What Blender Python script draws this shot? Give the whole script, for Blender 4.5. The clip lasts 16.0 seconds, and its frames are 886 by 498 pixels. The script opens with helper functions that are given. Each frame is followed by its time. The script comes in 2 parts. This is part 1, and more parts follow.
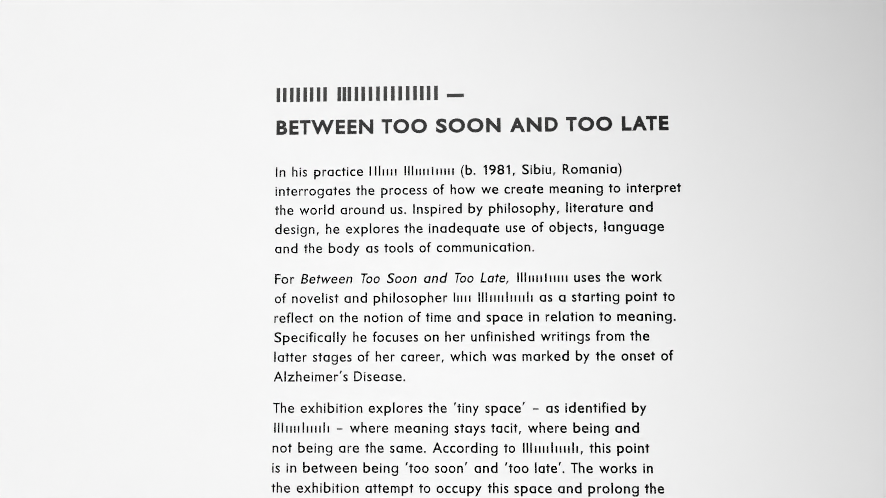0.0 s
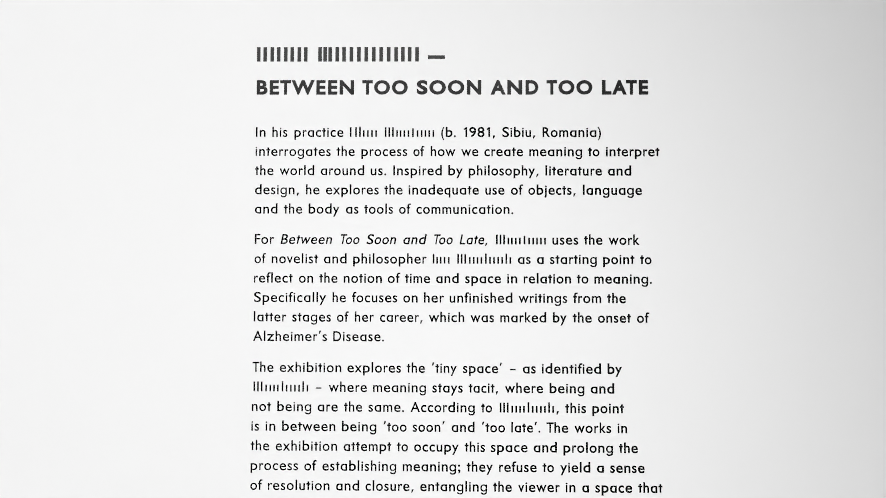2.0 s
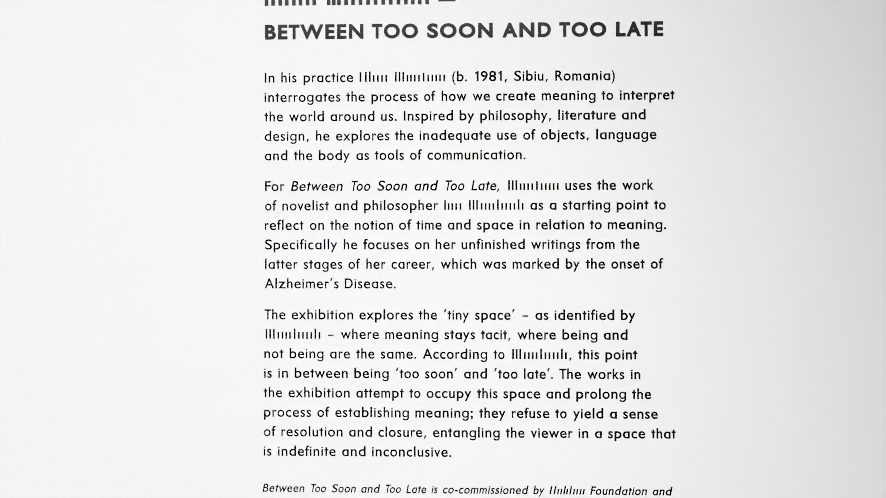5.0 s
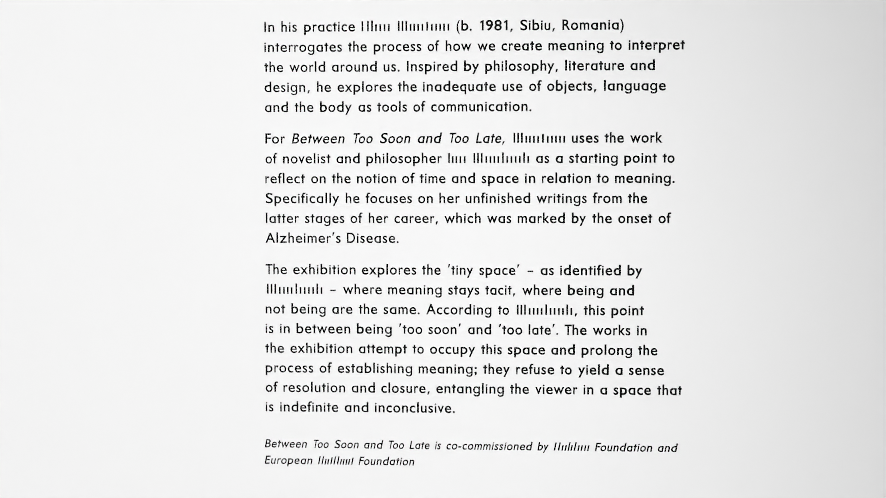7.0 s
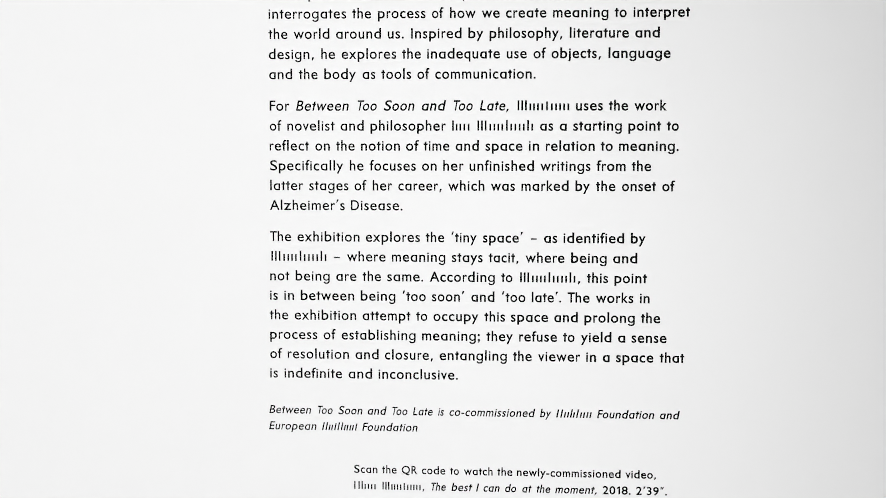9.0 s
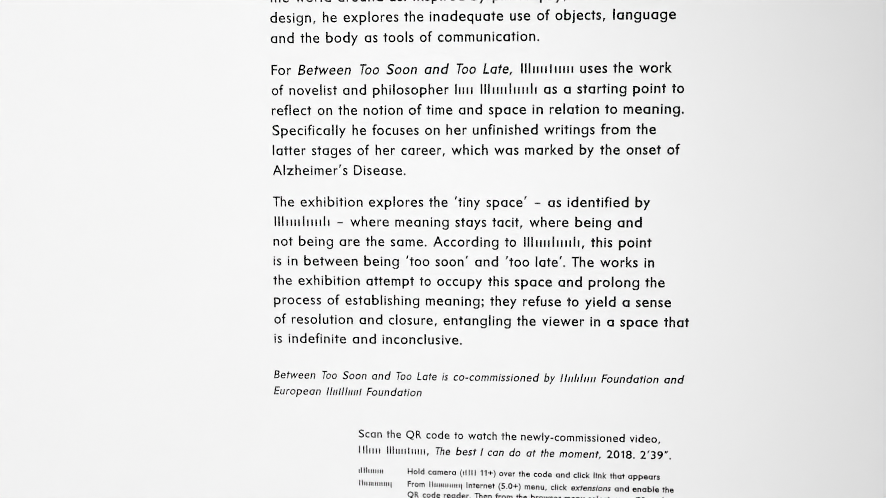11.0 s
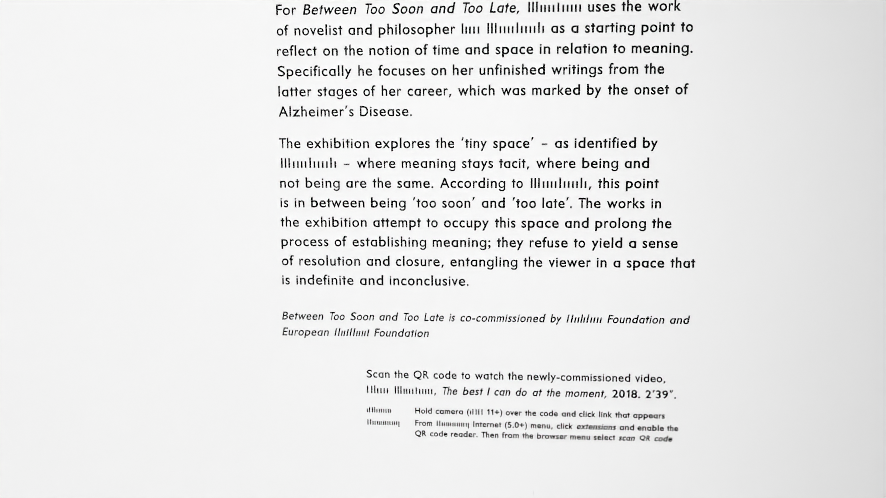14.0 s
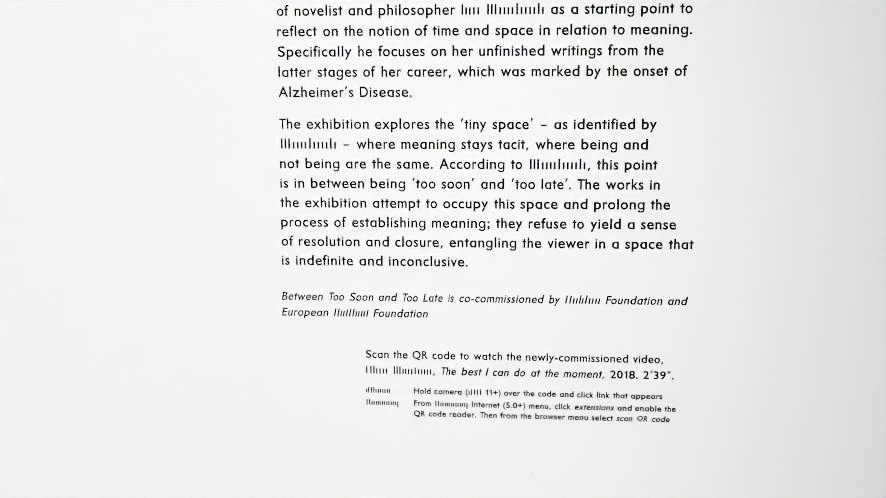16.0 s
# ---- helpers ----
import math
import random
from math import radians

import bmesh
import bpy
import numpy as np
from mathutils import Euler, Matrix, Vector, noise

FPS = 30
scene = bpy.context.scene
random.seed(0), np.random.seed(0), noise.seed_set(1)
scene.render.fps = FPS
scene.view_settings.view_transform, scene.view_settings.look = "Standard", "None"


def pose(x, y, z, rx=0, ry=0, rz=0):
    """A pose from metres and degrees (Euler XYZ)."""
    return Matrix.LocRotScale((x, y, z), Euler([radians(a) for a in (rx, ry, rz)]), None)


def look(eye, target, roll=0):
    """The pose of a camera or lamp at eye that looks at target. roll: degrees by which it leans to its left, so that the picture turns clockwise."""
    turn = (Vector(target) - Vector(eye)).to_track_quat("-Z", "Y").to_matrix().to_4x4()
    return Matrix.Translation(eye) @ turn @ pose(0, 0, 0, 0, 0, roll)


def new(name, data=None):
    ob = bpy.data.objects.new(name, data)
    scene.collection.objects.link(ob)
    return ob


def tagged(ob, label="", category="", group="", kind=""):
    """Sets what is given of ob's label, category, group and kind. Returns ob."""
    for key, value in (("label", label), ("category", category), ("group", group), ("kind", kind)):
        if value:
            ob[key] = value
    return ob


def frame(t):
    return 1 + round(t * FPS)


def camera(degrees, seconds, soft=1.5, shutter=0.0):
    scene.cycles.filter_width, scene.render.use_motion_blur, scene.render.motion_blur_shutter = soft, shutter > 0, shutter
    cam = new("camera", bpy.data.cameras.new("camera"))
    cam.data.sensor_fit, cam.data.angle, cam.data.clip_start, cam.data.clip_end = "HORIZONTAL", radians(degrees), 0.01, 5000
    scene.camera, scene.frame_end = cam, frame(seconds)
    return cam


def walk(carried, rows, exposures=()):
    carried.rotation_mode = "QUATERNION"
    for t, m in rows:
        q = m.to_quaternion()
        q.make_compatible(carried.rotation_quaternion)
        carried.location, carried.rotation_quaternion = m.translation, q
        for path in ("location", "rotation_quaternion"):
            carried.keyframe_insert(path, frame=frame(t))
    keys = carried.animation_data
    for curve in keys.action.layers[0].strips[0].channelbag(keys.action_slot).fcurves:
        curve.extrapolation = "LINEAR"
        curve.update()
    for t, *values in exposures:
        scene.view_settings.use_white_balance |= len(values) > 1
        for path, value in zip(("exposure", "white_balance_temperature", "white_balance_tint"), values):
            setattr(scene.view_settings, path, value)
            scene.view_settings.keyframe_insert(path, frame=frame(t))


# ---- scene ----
cam = camera(49.52, 16.0, soft=0.4)
PATH = [
    (0.0, 0.2964, -1.4025, 1.3842, 94.697, 0.283, 1.995),
    (0.5, 0.3020, -1.4071, 1.3737, 94.511, 0.449, 1.720),
    (1.0, 0.2968, -1.4122, 1.3697, 94.199, 0.473, 0.974),
    (1.5, 0.3020, -1.4148, 1.3671, 93.867, 0.199, 0.924),
    (2.0, 0.3004, -1.4099, 1.3752, 92.753, -0.181, 0.890),
    (2.5, 0.3068, -1.4026, 1.3614, 92.681, -0.260, 1.305),
    (3.0, 0.3134, -1.3998, 1.3625, 92.242, -0.148, 1.610),
    (3.5, 0.3029, -1.3996, 1.3628, 91.861, -0.168, 1.339),
    (4.0, 0.3035, -1.4032, 1.3624, 91.406, -0.049, 1.387),
    (6.5, 0.3091, -1.3792, 1.3537, 88.306, 0.088, 2.411),
    (7.0, 0.3060, -1.3738, 1.3524, 87.766, 0.008, 2.092),
    (7.5, 0.3033, -1.3709, 1.3522, 87.190, -0.026, 1.944),
    (8.0, 0.3072, -1.3707, 1.3488, 86.813, -0.225, 2.274),
    (8.5, 0.3028, -1.3757, 1.3411, 86.793, -0.252, 2.174),
    (9.0, 0.3116, -1.3782, 1.3348, 86.569, -0.154, 2.542),
    (11.5, 0.3212, -1.3732, 1.3209, 84.373, 0.123, 3.305),
    (12.0, 0.3216, -1.3734, 1.3207, 83.718, 0.114, 3.581),
    (12.5, 0.3182, -1.3762, 1.3183, 83.477, -0.079, 3.590),
    (13.0, 0.3163, -1.3815, 1.3134, 83.410, -0.009, 3.286),
    (13.5, 0.3169, -1.3802, 1.3158, 82.715, 0.155, 3.172),
    (14.0, 0.3198, -1.3766, 1.3120, 81.922, 0.263, 3.462),
    (14.5, 0.3248, -1.3747, 1.3077, 81.521, 0.392, 3.830),
    (15.0, 0.3233, -1.3738, 1.3057, 81.087, 0.427, 3.865),
    (15.5, 0.3227, -1.3771, 1.3040, 80.981, 0.318, 3.751),
    (16.0, 0.3207, -1.3836, 1.2982, 81.378, 0.083, 3.461),
]
walk(cam, [(t, pose(x, y, z, rx, ry, rz)) for t, x, y, z, rx, ry, rz in PATH])

# ---- light: an unseen spot lamp, an added overhead fill, white walls that bounce both ----
world = bpy.data.worlds.new("world")
scene.world = world
world.use_nodes = True
world.node_tree.nodes["Background"].inputs["Color"].default_value = (0.9, 0.95, 1.0, 1)
world.node_tree.nodes["Background"].inputs["Strength"].default_value = 0.05

# Unseen lamp, placed only by fitting how brightness falls off across the wall.
SPOT_EYE, SPOT_AIM = (0.895, -4.77, 1.34), (-1.267, 0.0, 0.832)
spot = bpy.data.lights.new("unseen_spot_lamp", "SPOT")
spot.energy, spot.spot_size, spot.spot_blend, spot.shadow_soft_size = 505.0, 1.133, 0.741, 0.10
spot.color = (1.0, 1.0, 1.0)
new("unseen_spot_lamp", spot).matrix_world = look(SPOT_EYE, SPOT_AIM)

# Added fill under the ceiling: general brightness, and a reflection for the title's left.
overhead_fill = bpy.data.lights.new("added_overhead_fill", "AREA")
overhead_fill.shape, overhead_fill.size, overhead_fill.size_y, overhead_fill.energy = "RECTANGLE", 3.2, 4.0, 62.0
overhead_fill.color = (1.0, 1.0, 1.0)
new("added_overhead_fill", overhead_fill).matrix_world = pose(-0.6, -3.4, 2.97)


# ---- materials ----
def material(name, colour, rough, spread=0.03, scales=(3.0, 60.0), bump=0.0, bump_scale=900.0, gloss=0.5):
    """Painted or cast surface: colour varied at two scales, with fine relief."""
    m = bpy.data.materials.new(name)
    m.use_nodes = True
    nt = m.node_tree
    b = nt.nodes["Principled BSDF"]
    b.inputs["Roughness"].default_value = rough
    b.inputs["Specular IOR Level"].default_value = gloss
    co = nt.nodes.new("ShaderNodeTexCoord")
    value = None
    for s in scales:
        n = nt.nodes.new("ShaderNodeTexNoise")
        n.inputs["Scale"].default_value = s
        n.inputs["Detail"].default_value = 4.0
        nt.links.new(co.outputs["Object"], n.inputs["Vector"])
        if value is None:
            value = n.outputs["Fac"]
        else:
            mix = nt.nodes.new("ShaderNodeMix")
            mix.inputs[0].default_value = 0.4
            nt.links.new(value, mix.inputs[2])
            nt.links.new(n.outputs["Fac"], mix.inputs[3])
            value = mix.outputs[0]
    ramp = nt.nodes.new("ShaderNodeValToRGB")
    ramp.color_ramp.elements[0].position, ramp.color_ramp.elements[1].position = 0.3, 0.7
    ramp.color_ramp.elements[0].color = (*[c * (1 - spread) for c in colour], 1)
    ramp.color_ramp.elements[1].color = (*[min(1, c * (1 + spread)) for c in colour], 1)
    nt.links.new(value, ramp.inputs["Fac"])
    nt.links.new(ramp.outputs["Color"], b.inputs["Base Color"])
    if bump:
        n = nt.nodes.new("ShaderNodeTexNoise")
        n.inputs["Scale"].default_value = bump_scale
        n.inputs["Detail"].default_value = 3.0
        nt.links.new(co.outputs["Object"], n.inputs["Vector"])
        k = nt.nodes.new("ShaderNodeBump")
        k.inputs["Strength"].default_value = bump
        k.inputs["Distance"].default_value = 0.0004
        nt.links.new(n.outputs["Fac"], k.inputs["Height"])
        nt.links.new(k.outputs["Normal"], b.inputs["Normal"])
    return m


WHITE = material("white_emulsion", (0.80, 0.80, 0.80), 0.55, 0.004, (1.6, 25.0), 0.015, 260.0)
CEILING = material("ceiling_white", (0.78, 0.78, 0.78), 0.8, 0.02, (2.0, 40.0), 0.1, 300.0)
CONCRETE = material("grey_concrete", (0.48, 0.48, 0.48), 0.45, 0.18, (1.5, 22.0), 0.3, 120.0)
VINYL = material("black_vinyl", (0.0035, 0.0035, 0.0035), 0.45, 0.15, (40.0, 300.0), 0.0, 2500.0, 0.02)
# Same black vinyl, made paler, mottled and glossier to carry the title's grey sheen.
VINYL_SHEEN = material("black_vinyl_sheen", (0.008, 0.008, 0.008), 0.15, 0.3, (30.0, 260.0), 0.06, 700.0, 0.5)


# ---- the room ----
def box(bm, x0, x1, y0, y1, z0, z1):
    m = Matrix.LocRotScale(((x0 + x1) / 2, (y0 + y1) / 2, (z0 + z1) / 2), None, (x1 - x0, y1 - y0, z1 - z0))
    bmesh.ops.create_cube(bm, size=1.0, matrix=m)


def slab(name, bounds, mat, label, category):
    bm = bmesh.new()
    box(bm, *bounds)
    me = bpy.data.meshes.new(name)
    bm.to_mesh(me)
    bm.free()
    me.materials.append(mat)
    return tagged(new(name, me), label, category, kind="structure")


X0, X1, Y0, HIGH = -2.4, 2.8, -5.8, 3.0
slab("wall_north", (X0, X1, 0.0, 0.15, 0.0, HIGH), WHITE, "smooth white painted gallery wall carrying black vinyl text", "wall")
slab("wall_south", (X0, X1, Y0 - 0.15, Y0, 0.0, HIGH), WHITE, "plain white painted gallery wall facing the text", "wall")
slab("wall_west", (X0 - 0.15, X0, Y0 - 0.15, 0.15, 0.0, HIGH), WHITE, "plain white painted side wall of the gallery", "wall")
slab("wall_east", (X1, X1 + 0.15, Y0 - 0.15, 0.15, 0.0, HIGH), WHITE, "plain white painted side wall of the gallery", "wall")
slab("floor", (X0 - 0.15, X1 + 0.15, Y0 - 0.15, 0.15, -0.12, 0.0), CONCRETE, "pale grey sealed concrete gallery floor", "floor")
slab("ceiling", (X0 - 0.15, X1 + 0.15, Y0 - 0.15, 0.15, HIGH, HIGH + 0.12), CEILING, "plain white painted gallery ceiling", "ceiling")

SCUFF = material("grey_scuff", (0.68, 0.68, 0.68), 0.6, 0.1, (300.0, 2000.0))


def scuff_mark(x, z, high, wide):
    """A hairline smear on the paint: a thin tapered flake."""
    bm = bmesh.new()
    n = 10
    ring = [(x + 0.5 * wide * math.cos(a) + 0.0002 * math.sin(3 * a), z + 0.5 * high * math.sin(a)) for a in (2 * math.pi * i / n for i in range(n))]
    front = [bm.verts.new((u, -0.0001, v)) for u, v in ring]
    back = [bm.verts.new((u, 0.0001, v)) for u, v in ring]
    bm.faces.new(front)
    bm.faces.new(back[::-1])
    for i in range(n):
        bm.faces.new((front[i], back[i], back[(i + 1) % n], front[(i + 1) % n]))
    bmesh.ops.recalc_face_normals(bm, faces=bm.faces)
    me = bpy.data.meshes.new("scuff_mark")
    bm.to_mesh(me)
    bm.free()
    me.materials.append(SCUFF)
    return tagged(new("scuff_mark", me), "faint short grey scuff on the white painted wall", "scuff")


scuff_mark(0.3695, 0.7483, 0.006, 0.0011)

# ---- lettering: thin cut vinyl, letter by letter, from the built-in font ----
EM_CAP, EM_X, EM_DESC = 0.682, 0.449, -0.23      # the font's own heights
CAP, ASC, XH, DESC = 0.682, 0.715, 0.468, -0.215  # heights of the lettering on the wall, in the same em
KERN = {"Th": -0.045, "To": -0.10, "Fo": -0.03, "AT": -0.05, "LA": 0.02}  # tighter pairs, em
TRACK = 0.040                                     # letter spacing, em
THICK, SUNK = 0.00035, 0.0001                     # the film stands proud of the paint
# widths of single letters against the font's own, em
WIDER = {'(': -0.032, ')': -0.033, ',': -0.028, '.': -0.007, '1': 0.026, '8': 0.013, '9': 0.013, ';': 0.016, 'A': -0.022, 'D': -0.091, 'F': 0.004, 'I': -0.005, 'M': 0.103, 'R': -0.033, 'S': 0.081, 'T': -0.1, 'a': 0.032, 'b': 0.052, 'd': 0.049, 'e': 0.023, 'g': 0.036, 'h': -0.01, 'i': -0.006, 'j': 0.015, 'k': -0.031, 'l': 0.007, 'm': -0.047, 'n': 0.012, 'o': -0.019, 'p': 0.044, 'q': -0.008, 'r': -0.063, 's': -0.011, 't': -0.03, 'u': -0.008, 'v': -0.025, 'w': -0.028, 'x': -0.012, 'y': 0.01, 'z': 0.098, '–': 0.043, '‘': 0.006, '’': -0.025}
# a letter drawn from another one of the font: one-storey a and g
DRAWN = {"a": "d", "g": "\u0261"}
# slanting straight ticks: source, width, foot, head, em
TICKS = {"\u2018": ("'", 0.185, 0.49, 0.73), "\u2019": ("'", 0.185, 0.49, 0.73), "\u201d": ('"', 0.30, 0.49, 0.73), ",": ("'", 0.19, -0.13, 0.11)}
ASCENDERS = "bdfhkl"
UPRIGHT = "abcdefghijklmnopqrstuvwxyz"

font_curve = bpy.data.curves.new("glyph", "FONT")
font_curve.resolution_u = 5
font_holder = new("glyph_holder", font_curve)


def outline(text, weight):
    """Vertices and faces of a solid glyph, 1 em high, 1 thick."""
    font_curve.body, font_curve.size, font_curve.offset, font_curve.extrude = text, 1.0, weight, 0.5
    bpy.context.view_layer.update()
    ev = font_holder.evaluated_get(bpy.context.evaluated_depsgraph_get())
    me = ev.to_mesh()
    vs = np.array([tuple(v.co) for v in me.vertices])
    fs = [tuple(p.vertices) for p in me.polygons]
    ev.to_mesh_clear()
    return vs, fs


def metrics(ch, weight=0.0):
    """Ink width and bearings of a letter, em; a heavier cut eats into its bearings."""
    ink, lb, rb = plain_metrics(ch)
    grow = weight if weight < 0.03 else 0.45 * weight
    return ink + 2 * grow, lb - grow, rb - grow


def plain_metrics(ch):
    if ch == "t":
        return 0.27 + WIDER.get("t", 0) * 0.5, 0.012, 0.012
    if ch == "\u2013":
        return 0.40, 0.0, 0.0
    if ch == "\u2014":
        return 0.78, 0.0, 0.0
    if ch in TICKS:
        return TICKS[ch][1] + WIDER.get(ch, 0) * 0.5, 0.04, 0.04
    if ch == "1":
        return 0.20, 0.10, 0.09
    src = {"a": "d", "g": "q"}.get(ch, ch)
    if src not in METRICS:
        one = outline(src, 0.0)[0][:, 0]
        pair = outline(src + "l", 0.0)[0][:, 0]
        METRICS[src] = (one.min(), one.max(), pair.max() - METRIC_L)
    lo, hi, adv = METRICS[src]
    return hi - lo + WIDER.get(ch, 0), lo, adv - hi


METRICS = {}
METRIC_L = outline("l", 0.0)[0][:, 0].max()


def fit_to(vs, x0, x1, y0, y1):
    """Stretch an outline to a box."""
    for axis, a, b in ((0, x0, x1), (1, y0, y1)):
        v = vs[:, axis]
        vs[:, axis] = a + (v - v.min()) / (v.max() - v.min()) * (b - a)


def glyph(ch, weight):
    """Vertices (x from 0 to the ink width) and faces of a letter in its wall proportions, em."""
    ink = metrics(ch, weight)[0]
    if ch == "t":
        stem, f1 = outline("l", weight)
        bar, f2 = outline("-", weight)
        half = 0.045 + weight
        fit_to(stem, 0.5 * ink - half, 0.5 * ink + half, 0.0, 0.605)
        fit_to(bar, 0.0, ink, XH - 0.078 - weight, XH + weight)
        bar[:, 2] *= 0.98
        return np.vstack([stem, bar]), f1 + [tuple(i + len(stem) for i in f) for f in f2]
    if ch == "1":
        stem, f1 = outline("l", weight)
        flag, f2 = outline("-", weight)
        thick = 0.09 + 2 * weight
        fit_to(stem, ink - thick, ink, 0.0, CAP)
        fit_to(flag, 0.0, ink - 0.3 * thick, -0.5 * thick, 0.5 * thick)
        flag[:, 1] += CAP - 0.16 + flag[:, 0] * 0.62
        flag[:, 2] *= 0.98
        return np.vstack([stem, flag]), f1 + [tuple(i + len(stem) for i in f) for f in f2]
    if ch in TICKS:
        src, wide, foot, head = TICKS[ch]
        vs, fs = outline(src, weight)
        fit_to(vs, 0.0, ink - 0.075, foot, head)
        up = (vs[:, 1] - foot) / (head - foot)
        slim = 0.72 + 0.36 * (1.0 - up if ch == "\u2018" else up)
        mid = 0.5 * (ink - 0.075)
        vs[:, 0] = mid + (vs[:, 0] - mid) * slim
        vs[:, 0] += (vs[:, 1] - foot) / (head - foot) * 0.075
        return vs, fs
    vs, fs = outline(DRAWN.get(ch, ch), weight)
    x, y = vs[:, 0].copy(), vs[:, 1].copy()
    vs[:, 0] = (x - x.min()) / (x.max() - x.min()) * ink
    if ch == "a":
        y = np.where(y > 0.3, np.minimum(y, 0.449), y)
    if ch == "g":
        y = np.where(y > 0, y * 0.458 / 0.55, y * 0.23 / 0.215)
    if weight > 0.02 and ch.isupper():
        y = (y - y.min()) / (y.max() - y.min()) * CAP
    elif ch in UPRIGHT:
        top = ASC if ch in ASCENDERS else CAP - 0.01
        y = np.interp(y, [EM_DESC, 0.0, EM_X, EM_CAP], [DESC, 0.0, XH, top])
    if ch == "\u2014":
        y = 0.205 + (y - y.mean()) / (y.max() - y.min()) * 0.165
    vs[:, 1] = y
    return vs, fs


GLYPHS = {}


def glyph_mesh(ch, size, weight, slant, film):
    key = (ch, size, weight, slant)
    if key not in GLYPHS:
        vs, fs = glyph(ch, weight)
        me = bpy.data.meshes.new("letter")
        depth = THICK + SUNK
        me.from_pydata([((x + slant * y) * size, (0.5 - z) * depth - THICK, y * size) for x, y, z in vs], [], fs)
        me.materials.append(film)
        me.validate()
        GLYPHS[key] = me
    return GLYPHS[key]


BARS = {}
# a bar letter: its width, em, and the foot and head of each upright stroke
BAR_CELL = {"C": 0.52, "M": 0.68, "I": 0.10, "x": 0.42, "m": 0.66, "i": 0.10, "l": 0.10, "t": 0.20, "f": 0.20, "d": 0.46, "h": 0.42, "p": 0.45}
BAR_STROKES = {"C": ((0.0, CAP), (0.0, CAP)), "M": ((0.0, CAP),) * 3, "I": ((0.0, CAP),), "x": ((0.0, XH), (0.0, XH)), "m": ((0.0, XH),) * 3,
               "i": ((0.0, XH),), "l": ((0.0, ASC),), "t": ((0.0, 0.6),), "f": ((0.0, ASC),),
               "d": ((0.0, XH), (0.0, ASC)), "h": ((0.0, ASC), (0.0, XH)), "p": ((0.0, XH), (DESC, XH))}


def bar_mesh(foot, head, size, slant, wide, film):
    key = (foot, head, size, slant, round(wide, 4))
    if key not in BARS:
        corners = [(0, foot), (wide, foot), (wide, head), (0, head)]
        vs = [((x + slant * y * size), yy, y * size) for yy in (-THICK, SUNK) for x, y in corners]
        me = bpy.data.meshes.new("bar")
        me.from_pydata(vs, [], [(0, 1, 2, 3), (7, 6, 5, 4), (0, 4, 5, 1), (1, 5, 6, 2), (2, 6, 7, 3), (3, 7, 4, 0)])
        me.materials.append(film)
        BARS[key] = me
    return BARS[key]


PART_NAMES = {",": "comma", ".": "full_stop", ";": "semicolon", "(": "bracket", ")": "bracket", "-": "hyphen", "\u2013": "dash",
              "\u2014": "dash", "+": "plus_sign", "\u2018": "quotation_mark", "\u2019": "quotation_mark", "\u201d": "quotation_mark"}


class Block:
    """One stuck-on piece of text: an Empty that parents its cut letters."""

    def __init__(self, name, label, category, size, weight=0.0, film=VINYL, slope=0.0):
        self.size, self.weight, self.film, self.slope = size, weight, film, slope
        self.thing = tagged(new(name), label, category)
        self.thing.empty_display_size = 0.05


def set_word(block, word, z, x0, x1):
    slant = 0.2 if word.startswith("/") else 0.0
    word = word.lstrip("/")
    size = block.size
    # bloom put into the shape: strokes thinner on the bright left, heavier rightwards
    weight = round(block.weight + 0.0015 * (round(5.5 * min(1.0, max(0.0, x0 / 0.48))) - 3), 5)
    # split into glyphs and plain bars
    units, inside = [], False
    for ch in word:
        if ch in "[]":
            inside = ch == "["
        else:
            units.append((ch, inside))
    x, places = 0.0, []
    for i, (ch, bar) in enumerate(units):
        if bar:
            ink, lb, rb = BAR_CELL[ch] + 2 * weight, 0.035, 0.035
        else:
            ink, lb, rb = metrics(ch, weight)
        if i:
            x += lb + TRACK + KERN.get(units[i - 1][0] + ch, 0.0)
        places.append((ch, bar, x, ink))
        x += ink + rb
        end = places[-1][2] + ink
    lean = 0.0
    if slant:
        lean = slant * 0.35
    fit = (x1 - x0 - lean * size) / (end * size)
    for ch, bar, at, ink in places:
        start, wide = x0 + at * size * fit, ink * size * fit
        down = z + block.slope * (start + wide / 2)
        if bar:
            strokes = BAR_STROKES[ch]
            thin = (0.092 + 2 * weight) * size
            for i, (foot, head) in enumerate(strokes):
                step = (wide - thin) * (0.09 + 0.82 * i / (len(strokes) - 1) if len(strokes) > 1 else 0.5)
                ob = new("bar", bar_mesh(foot, head, size, slant, thin, block.film))
                ob.location, ob.parent = (start + step, 0.0, down), block.thing
        else:
            ob = new(PART_NAMES.get(ch, "digit" if ch.isdigit() else "letter"), glyph_mesh(ch, size, weight, slant, block.film))
            ob.location, ob.parent = (start, 0.0, down), block.thing
            ob.scale = (fit, 1.0, 1.0)


def set_line(block, z, text, spans):
    """One line: its words, and where each begins and ends along the wall, in millimetres."""
    words = text.split(" ")
    for word, x0, x1 in zip(words, spans[0::2], spans[1::2]):
        set_word(block, word, z, x0 / 1000, x1 / 1000)


title = Block("exhibition_title", "bold black vinyl capitals of an exhibition title", "wall lettering", 0.0318, 0.041, VINYL_SHEEN)
set_line(title, 1.7215, "[CCCC] [MICCCCIC] —",
         [-0.6, 76.9, 90.2, 242.7, 255.0, 280.2])
set_line(title, 1.6719, "BETWEEN TOO SOON AND TOO LATE",
         [0.8, 145.5, 157.8, 225.3, 238.7, 334.2, 347.9, 418.5, 430.7, 498.4, 512.4, 580.5])

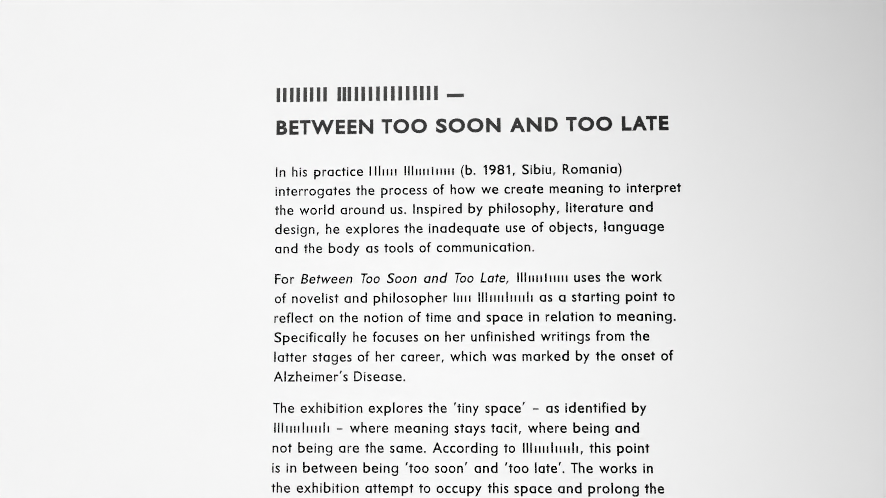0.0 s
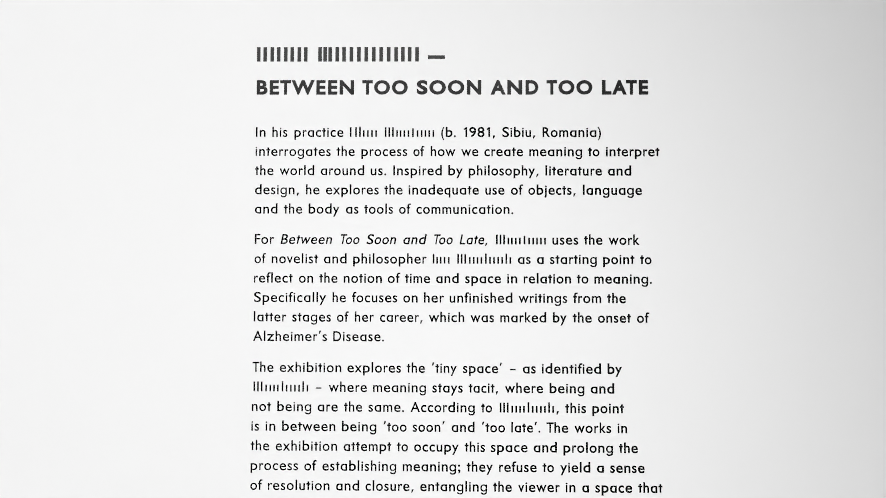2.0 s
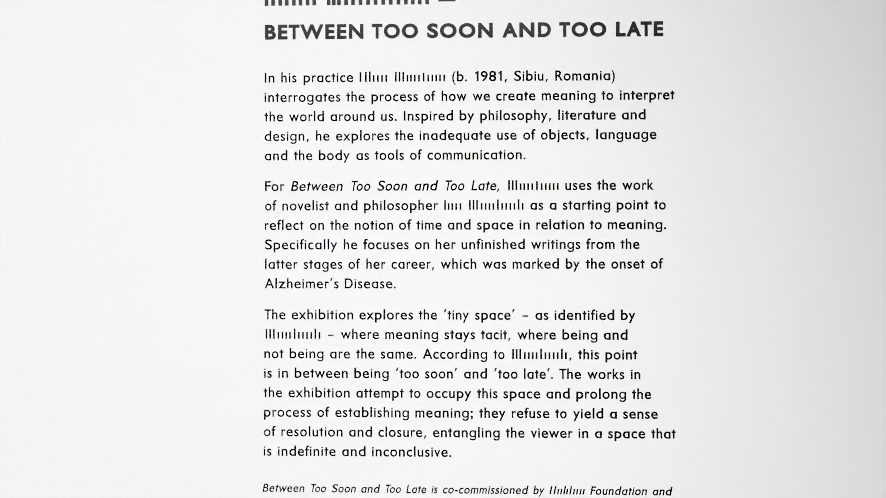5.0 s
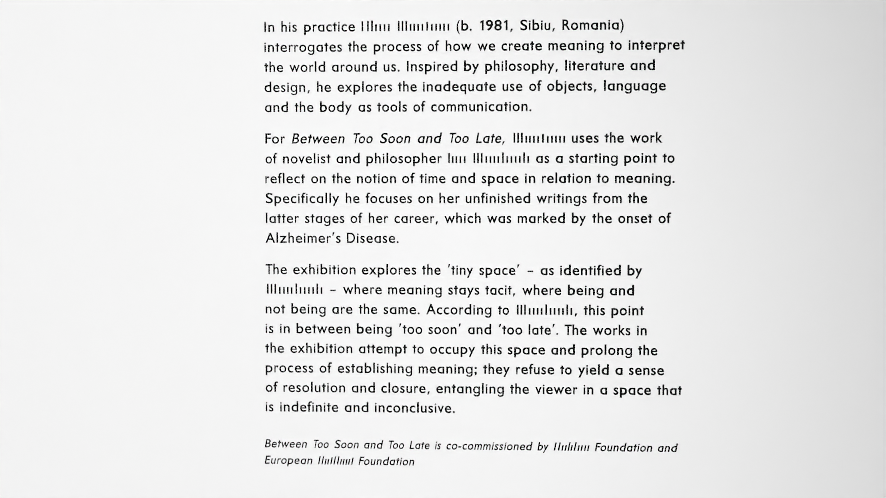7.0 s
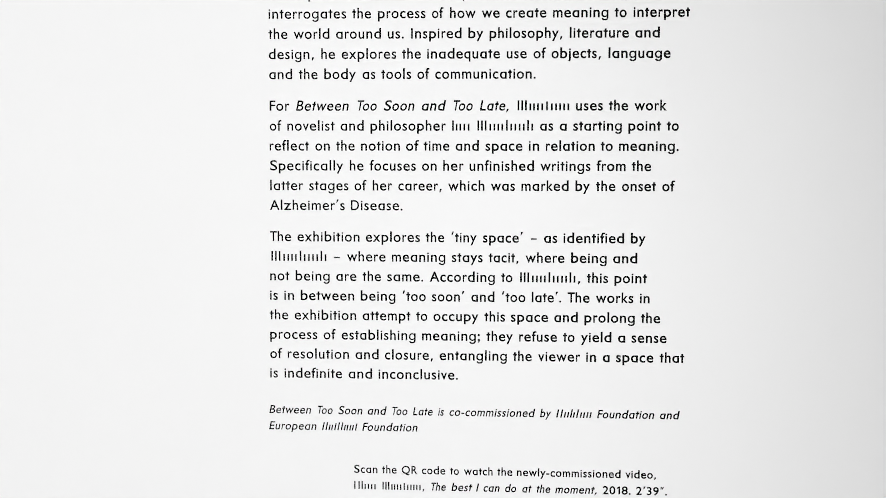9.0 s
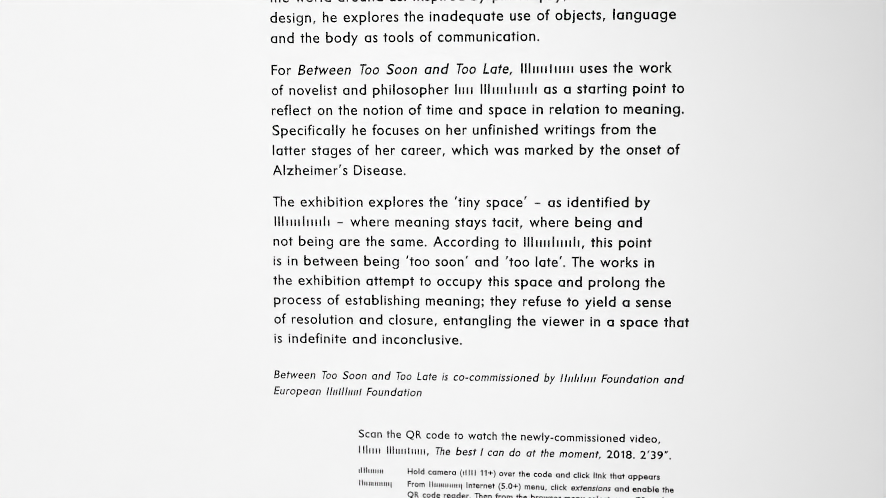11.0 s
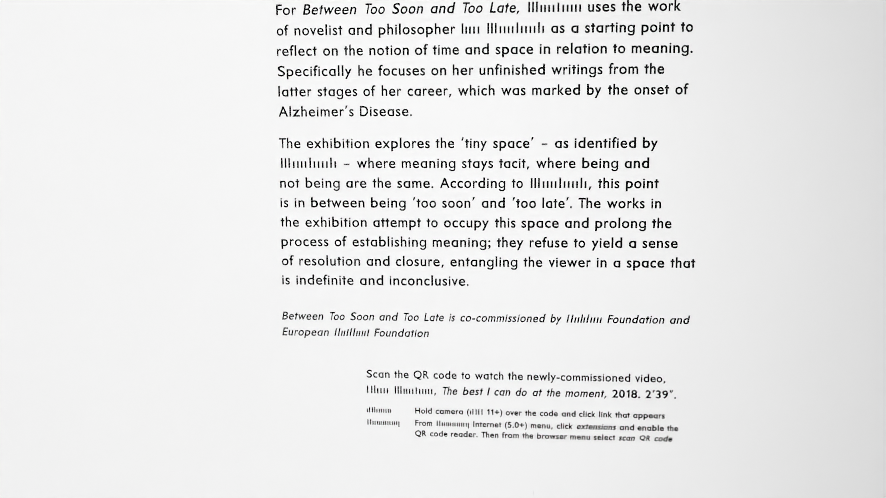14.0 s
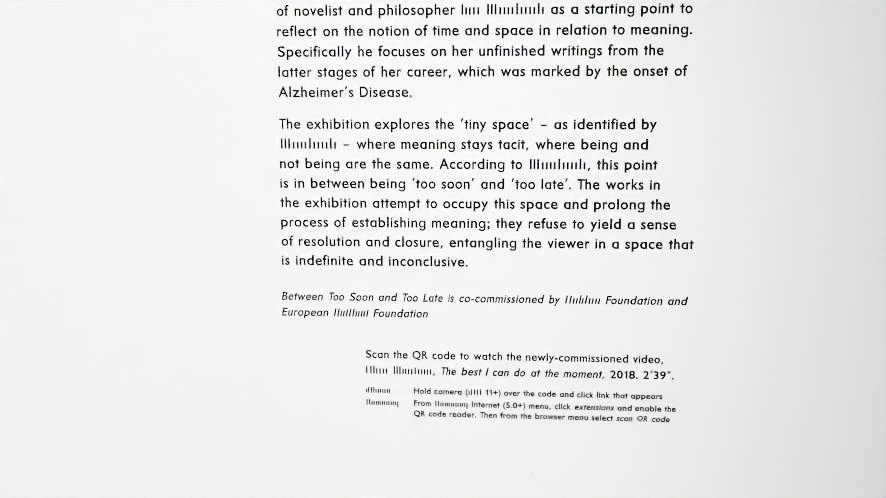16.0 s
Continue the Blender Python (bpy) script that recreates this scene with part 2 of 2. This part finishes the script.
BODY = 0.0210
paragraph_a = Block("text_paragraph", "five-line paragraph of black vinyl letters about the artist's practice", "wall text", BODY, 0.0115)
set_line(paragraph_a, 1.6089, "In his practice [Clxx] [Miixtxix] (b. 1981, Sibiu, Romania)",
         [0.4, 14.6, 24.8, 47.1, 57.6, 130.3, 139.0, 180.6, 190.5, 265.3, 275.1, 296.6, 308.5, 354.9, 365.3, 414.0, 424.7, 510.7])
set_line(paragraph_a, 1.5804, "interrogates the process of how we create meaning to interpret",
         [0.1, 111.6, 120.3, 147.2, 157.1, 225.0, 234.0, 250.4, 259.7, 296.1, 304.7, 330.0, 338.8, 395.9, 405.1, 482.8, 491.4, 508.3, 517.8, 596.4])
set_line(paragraph_a, 1.5519, "the world around us. Inspired by philosophy, literature and",
         [-0.2, 27.1, 36.1, 87.5, 97.1, 161.5, 171.1, 194.1, 204.5, 276.2, 285.7, 307.1, 315.8, 418.8, 428.8, 511.8, 520.6, 554.9])
set_line(paragraph_a, 1.5234, "design, he explores the inadequate use of objects, language",
         [0.0, 65.2, 75.7, 95.5, 105.1, 183.2, 191.5, 218.4, 227.3, 330.9, 340.4, 368.6, 378.1, 395.9, 403.6, 473.2, 483.6, 570.4])
set_line(paragraph_a, 1.4949, "and the body as tools of communication.",
         [0.3, 33.6, 43.2, 70.2, 79.8, 125.3, 134.9, 153.4, 161.8, 204.5, 213.4, 230.7, 238.8, 381.4])

paragraph_b = Block("text_paragraph", "six-line paragraph of black vinyl letters about unfinished writings", "wall text", BODY, 0.0115)
set_line(paragraph_b, 1.4500, "For /Between /Too /Soon /and /Too /Late, [Miixtxix] uses the work",
         [0.7, 29.2, 38.8, 115.1, 125.6, 155.8, 165.3, 209.5, 219.0, 253.2, 263.1, 293.1, 302.6, 344.9, 355.0, 429.9, 438.8, 476.7, 484.9, 512.1, 520.9, 566.3])
set_line(paragraph_b, 1.4215, "of novelist and philosopher [Iiix] [Mxidxxh] as a starting point to",
         [0.7, 17.5, 26.1, 94.4, 103.1, 136.5, 146.1, 254.2, 263.1, 288.7, 298.2, 379.0, 388.2, 406.9, 416.0, 426.1, 435.2, 503.7, 512.9, 558.6, 566.8, 583.6])
set_line(paragraph_b, 1.3930, "reflect on the notion of time and space in relation to meaning.",
         [0.3, 57.2, 66.5, 87.4, 96.4, 123.3, 132.5, 188.6, 197.2, 215.7, 222.5, 259.4, 268.3, 301.5, 311.0, 363.6, 372.5, 387.3, 396.8, 465.9, 474.2, 491.3, 500.1, 584.0])
set_line(paragraph_b, 1.3645, "Specifically he focuses on her unfinished writings from the",
         [0.6, 106.7, 116.3, 136.0, 144.9, 211.3, 220.2, 241.3, 250.6, 279.9, 288.3, 380.2, 389.1, 460.3, 468.8, 509.8, 518.3, 545.7])
set_line(paragraph_b, 1.3360, "latter stages of her career, which was marked by the onset of",
         [0.5, 48.4, 57.4, 114.1, 123.0, 140.3, 149.3, 177.2, 186.2, 248.6, 257.8, 309.7, 318.8, 353.3, 362.5, 429.6, 439.3, 459.4, 468.2, 495.9, 505.0, 552.9, 561.8, 579.7])
set_line(paragraph_b, 1.3075, "Alzheimer’s Disease.",
         [-0.1, 108.6, 117.8, 192.2])

paragraph_c = Block("text_paragraph", "eight-line paragraph of black vinyl letters about the tiny space", "wall text", BODY, 0.0115, slope=-0.0013)
set_line(paragraph_c, 1.2623, "The exhibition explores the ‘tiny space’ – as identified by",
         [-0.3, 30.5, 39.8, 130.0, 139.0, 217.4, 225.7, 252.4, 262.2, 298.9, 308.0, 365.2, 376.7, 384.7, 395.3, 414.2, 423.0, 509.2, 518.6, 539.5])
set_line(paragraph_c, 1.2338, "[Mxidxxh] – where meaning stays tacit, where being and",
         [0.3, 82.3, 93.0, 101.1, 111.8, 167.7, 176.9, 254.0, 263.4, 307.8, 316.4, 359.3, 369.1, 424.8, 434.2, 484.8, 493.9, 528.2])
set_line(paragraph_c, 1.2053, "not being are the same. According to [Mxidxxh], this point",
         [-0.6, 27.4, 36.7, 86.4, 95.9, 125.3, 134.3, 161.0, 170.2, 222.1, 231.6, 325.3, 334.6, 350.5, 360.5, 447.7, 456.8, 487.1, 496.2, 542.2])
set_line(paragraph_c, 1.1768, "is in between being ‘too soon’ and ‘too late’. The works in",
         [-1.0, 10.4, 19.9, 34.2, 44.0, 122.0, 131.5, 181.9, 192.0, 226.0, 234.9, 281.6, 291.7, 325.0, 335.2, 369.4, 378.5, 420.6, 429.7, 461.2, 470.0, 523.4, 532.7, 546.5])
set_line(paragraph_c, 1.1483, "the exhibition attempt to occupy this space and prolong the",
         [-1.6, 25.5, 35.0, 124.8, 134.3, 203.7, 212.0, 228.2, 237.1, 302.1, 310.6, 340.3, 348.8, 402.1, 410.9, 444.7, 454.1, 525.9, 534.4, 561.9])
set_line(paragraph_c, 1.1198, "process of establishing meaning; they refuse to yield a sense",
         [-1.3, 68.0, 77.2, 95.0, 103.6, 211.2, 220.7, 304.5, 313.6, 351.8, 360.9, 415.3, 423.8, 440.3, 449.4, 493.0, 502.4, 512.7, 521.7, 571.4])
set_line(paragraph_c, 1.0913, "of resolution and closure, entangling the viewer in a space that",
         [-1.4, 16.2, 24.5, 114.2, 123.7, 157.5, 166.6, 236.7, 246.2, 343.3, 352.1, 379.2, 388.3, 448.7, 457.2, 471.3, 481.0, 490.9, 500.0, 553.2, 562.0, 597.0])
set_line(paragraph_c, 1.0628, "is indefinite and inconclusive.",
         [-1.7, 9.6, 19.4, 104.0, 113.5, 147.9, 157.3, 272.8])

credit = Block("credit_note", "two lines of small slanted black vinyl letters naming commissioners", "wall text", 0.0172, 0.010, slope=-0.0025)
set_line(credit, 1.0100, "/Between /Too /Soon /and /Too /Late /is /co-commissioned /by /[Cxlifxx] /Foundation /and",
         [-3.4, 58.3, 66.4, 90.3, 98.1, 133.8, 140.7, 168.2, 175.6, 199.9, 207.3, 236.7, 244.0, 252.9, 260.0, 383.8, 391.7, 407.7, 414.4, 466.4, 473.9, 555.8, 563.0, 591.1])
set_line(credit, 0.9860, "/European /[CxtCxxt] /Foundation",
         [-3.8, 66.1, 73.6, 126.1, 133.3, 214.4])

caption = Block("video_caption", "two lines of small black vinyl letters about a video", "wall text", 0.0168, 0.0105, slope=-0.0045)
set_line(caption, 0.9237, "Scan the QR code to watch the newly-commissioned video,",
         [121.3, 155.4, 162.4, 183.7, 191.2, 213.6, 220.7, 254.8, 262.0, 274.8, 282.0, 323.8, 330.6, 352.5, 359.0, 508.8, 515.8, 559.8])
set_line(caption, 0.8996, "[Clxx] [Miixtxix], /The /best /I /can /do /at /the /moment, 2018. 2’39”.",
         [120.6, 153.3, 162.0, 224.5, 232.8, 256.1, 263.8, 293.8, 299.8, 303.0, 310.0, 334.3, 341.4, 358.7, 366.4, 380.3, 386.8, 408.0, 414.8, 475.7, 483.3, 523.6, 531.5, 575.6])

steps = Block("scanning_instructions", "three lines of very small black vinyl letters with scanning steps", "wall text", 0.0122, 0.019, slope=-0.0065)
set_line(steps, 0.8703, "[iChxxx] Hold camera ([iCC] 11+) over the code and click link that appears",
         [120.6, 157.2, 193.1, 217.9, 223.4, 264.2, 270.2, 293.7, 300.3, 322.3, 327.4, 351.1, 355.9, 372.4, 377.8, 404.2, 409.9, 430.3, 435.4, 459.4, 464.5, 483.3, 488.1, 509.5, 514.3, 560.2])
set_line(steps, 0.8514, "[Cxmxxxp] From [Cxmxxxp] Internet (5.0+) menu, click /extensions and enable the",
         [120.8, 169.6, 193.0, 218.2, 224.5, 273.5, 279.5, 321.0, 326.4, 359.0, 364.7, 397.1, 402.8, 426.4, 431.7, 489.9, 495.0, 516.1, 520.9, 559.4, 563.8, 580.3])
set_line(steps, 0.8354, "QR code reader. Then from the browser menu select /scan /QR /code",
         [192.7, 209.5, 215.0, 241.0, 246.2, 285.9, 291.7, 316.8, 322.0, 347.2, 352.3, 368.3, 374.0, 418.1, 422.9, 452.1, 457.5, 488.9, 494.0, 517.6, 523.5, 540.4, 545.5, 572.4])

bpy.data.objects.remove(font_holder)
bpy.data.curves.remove(font_curve)
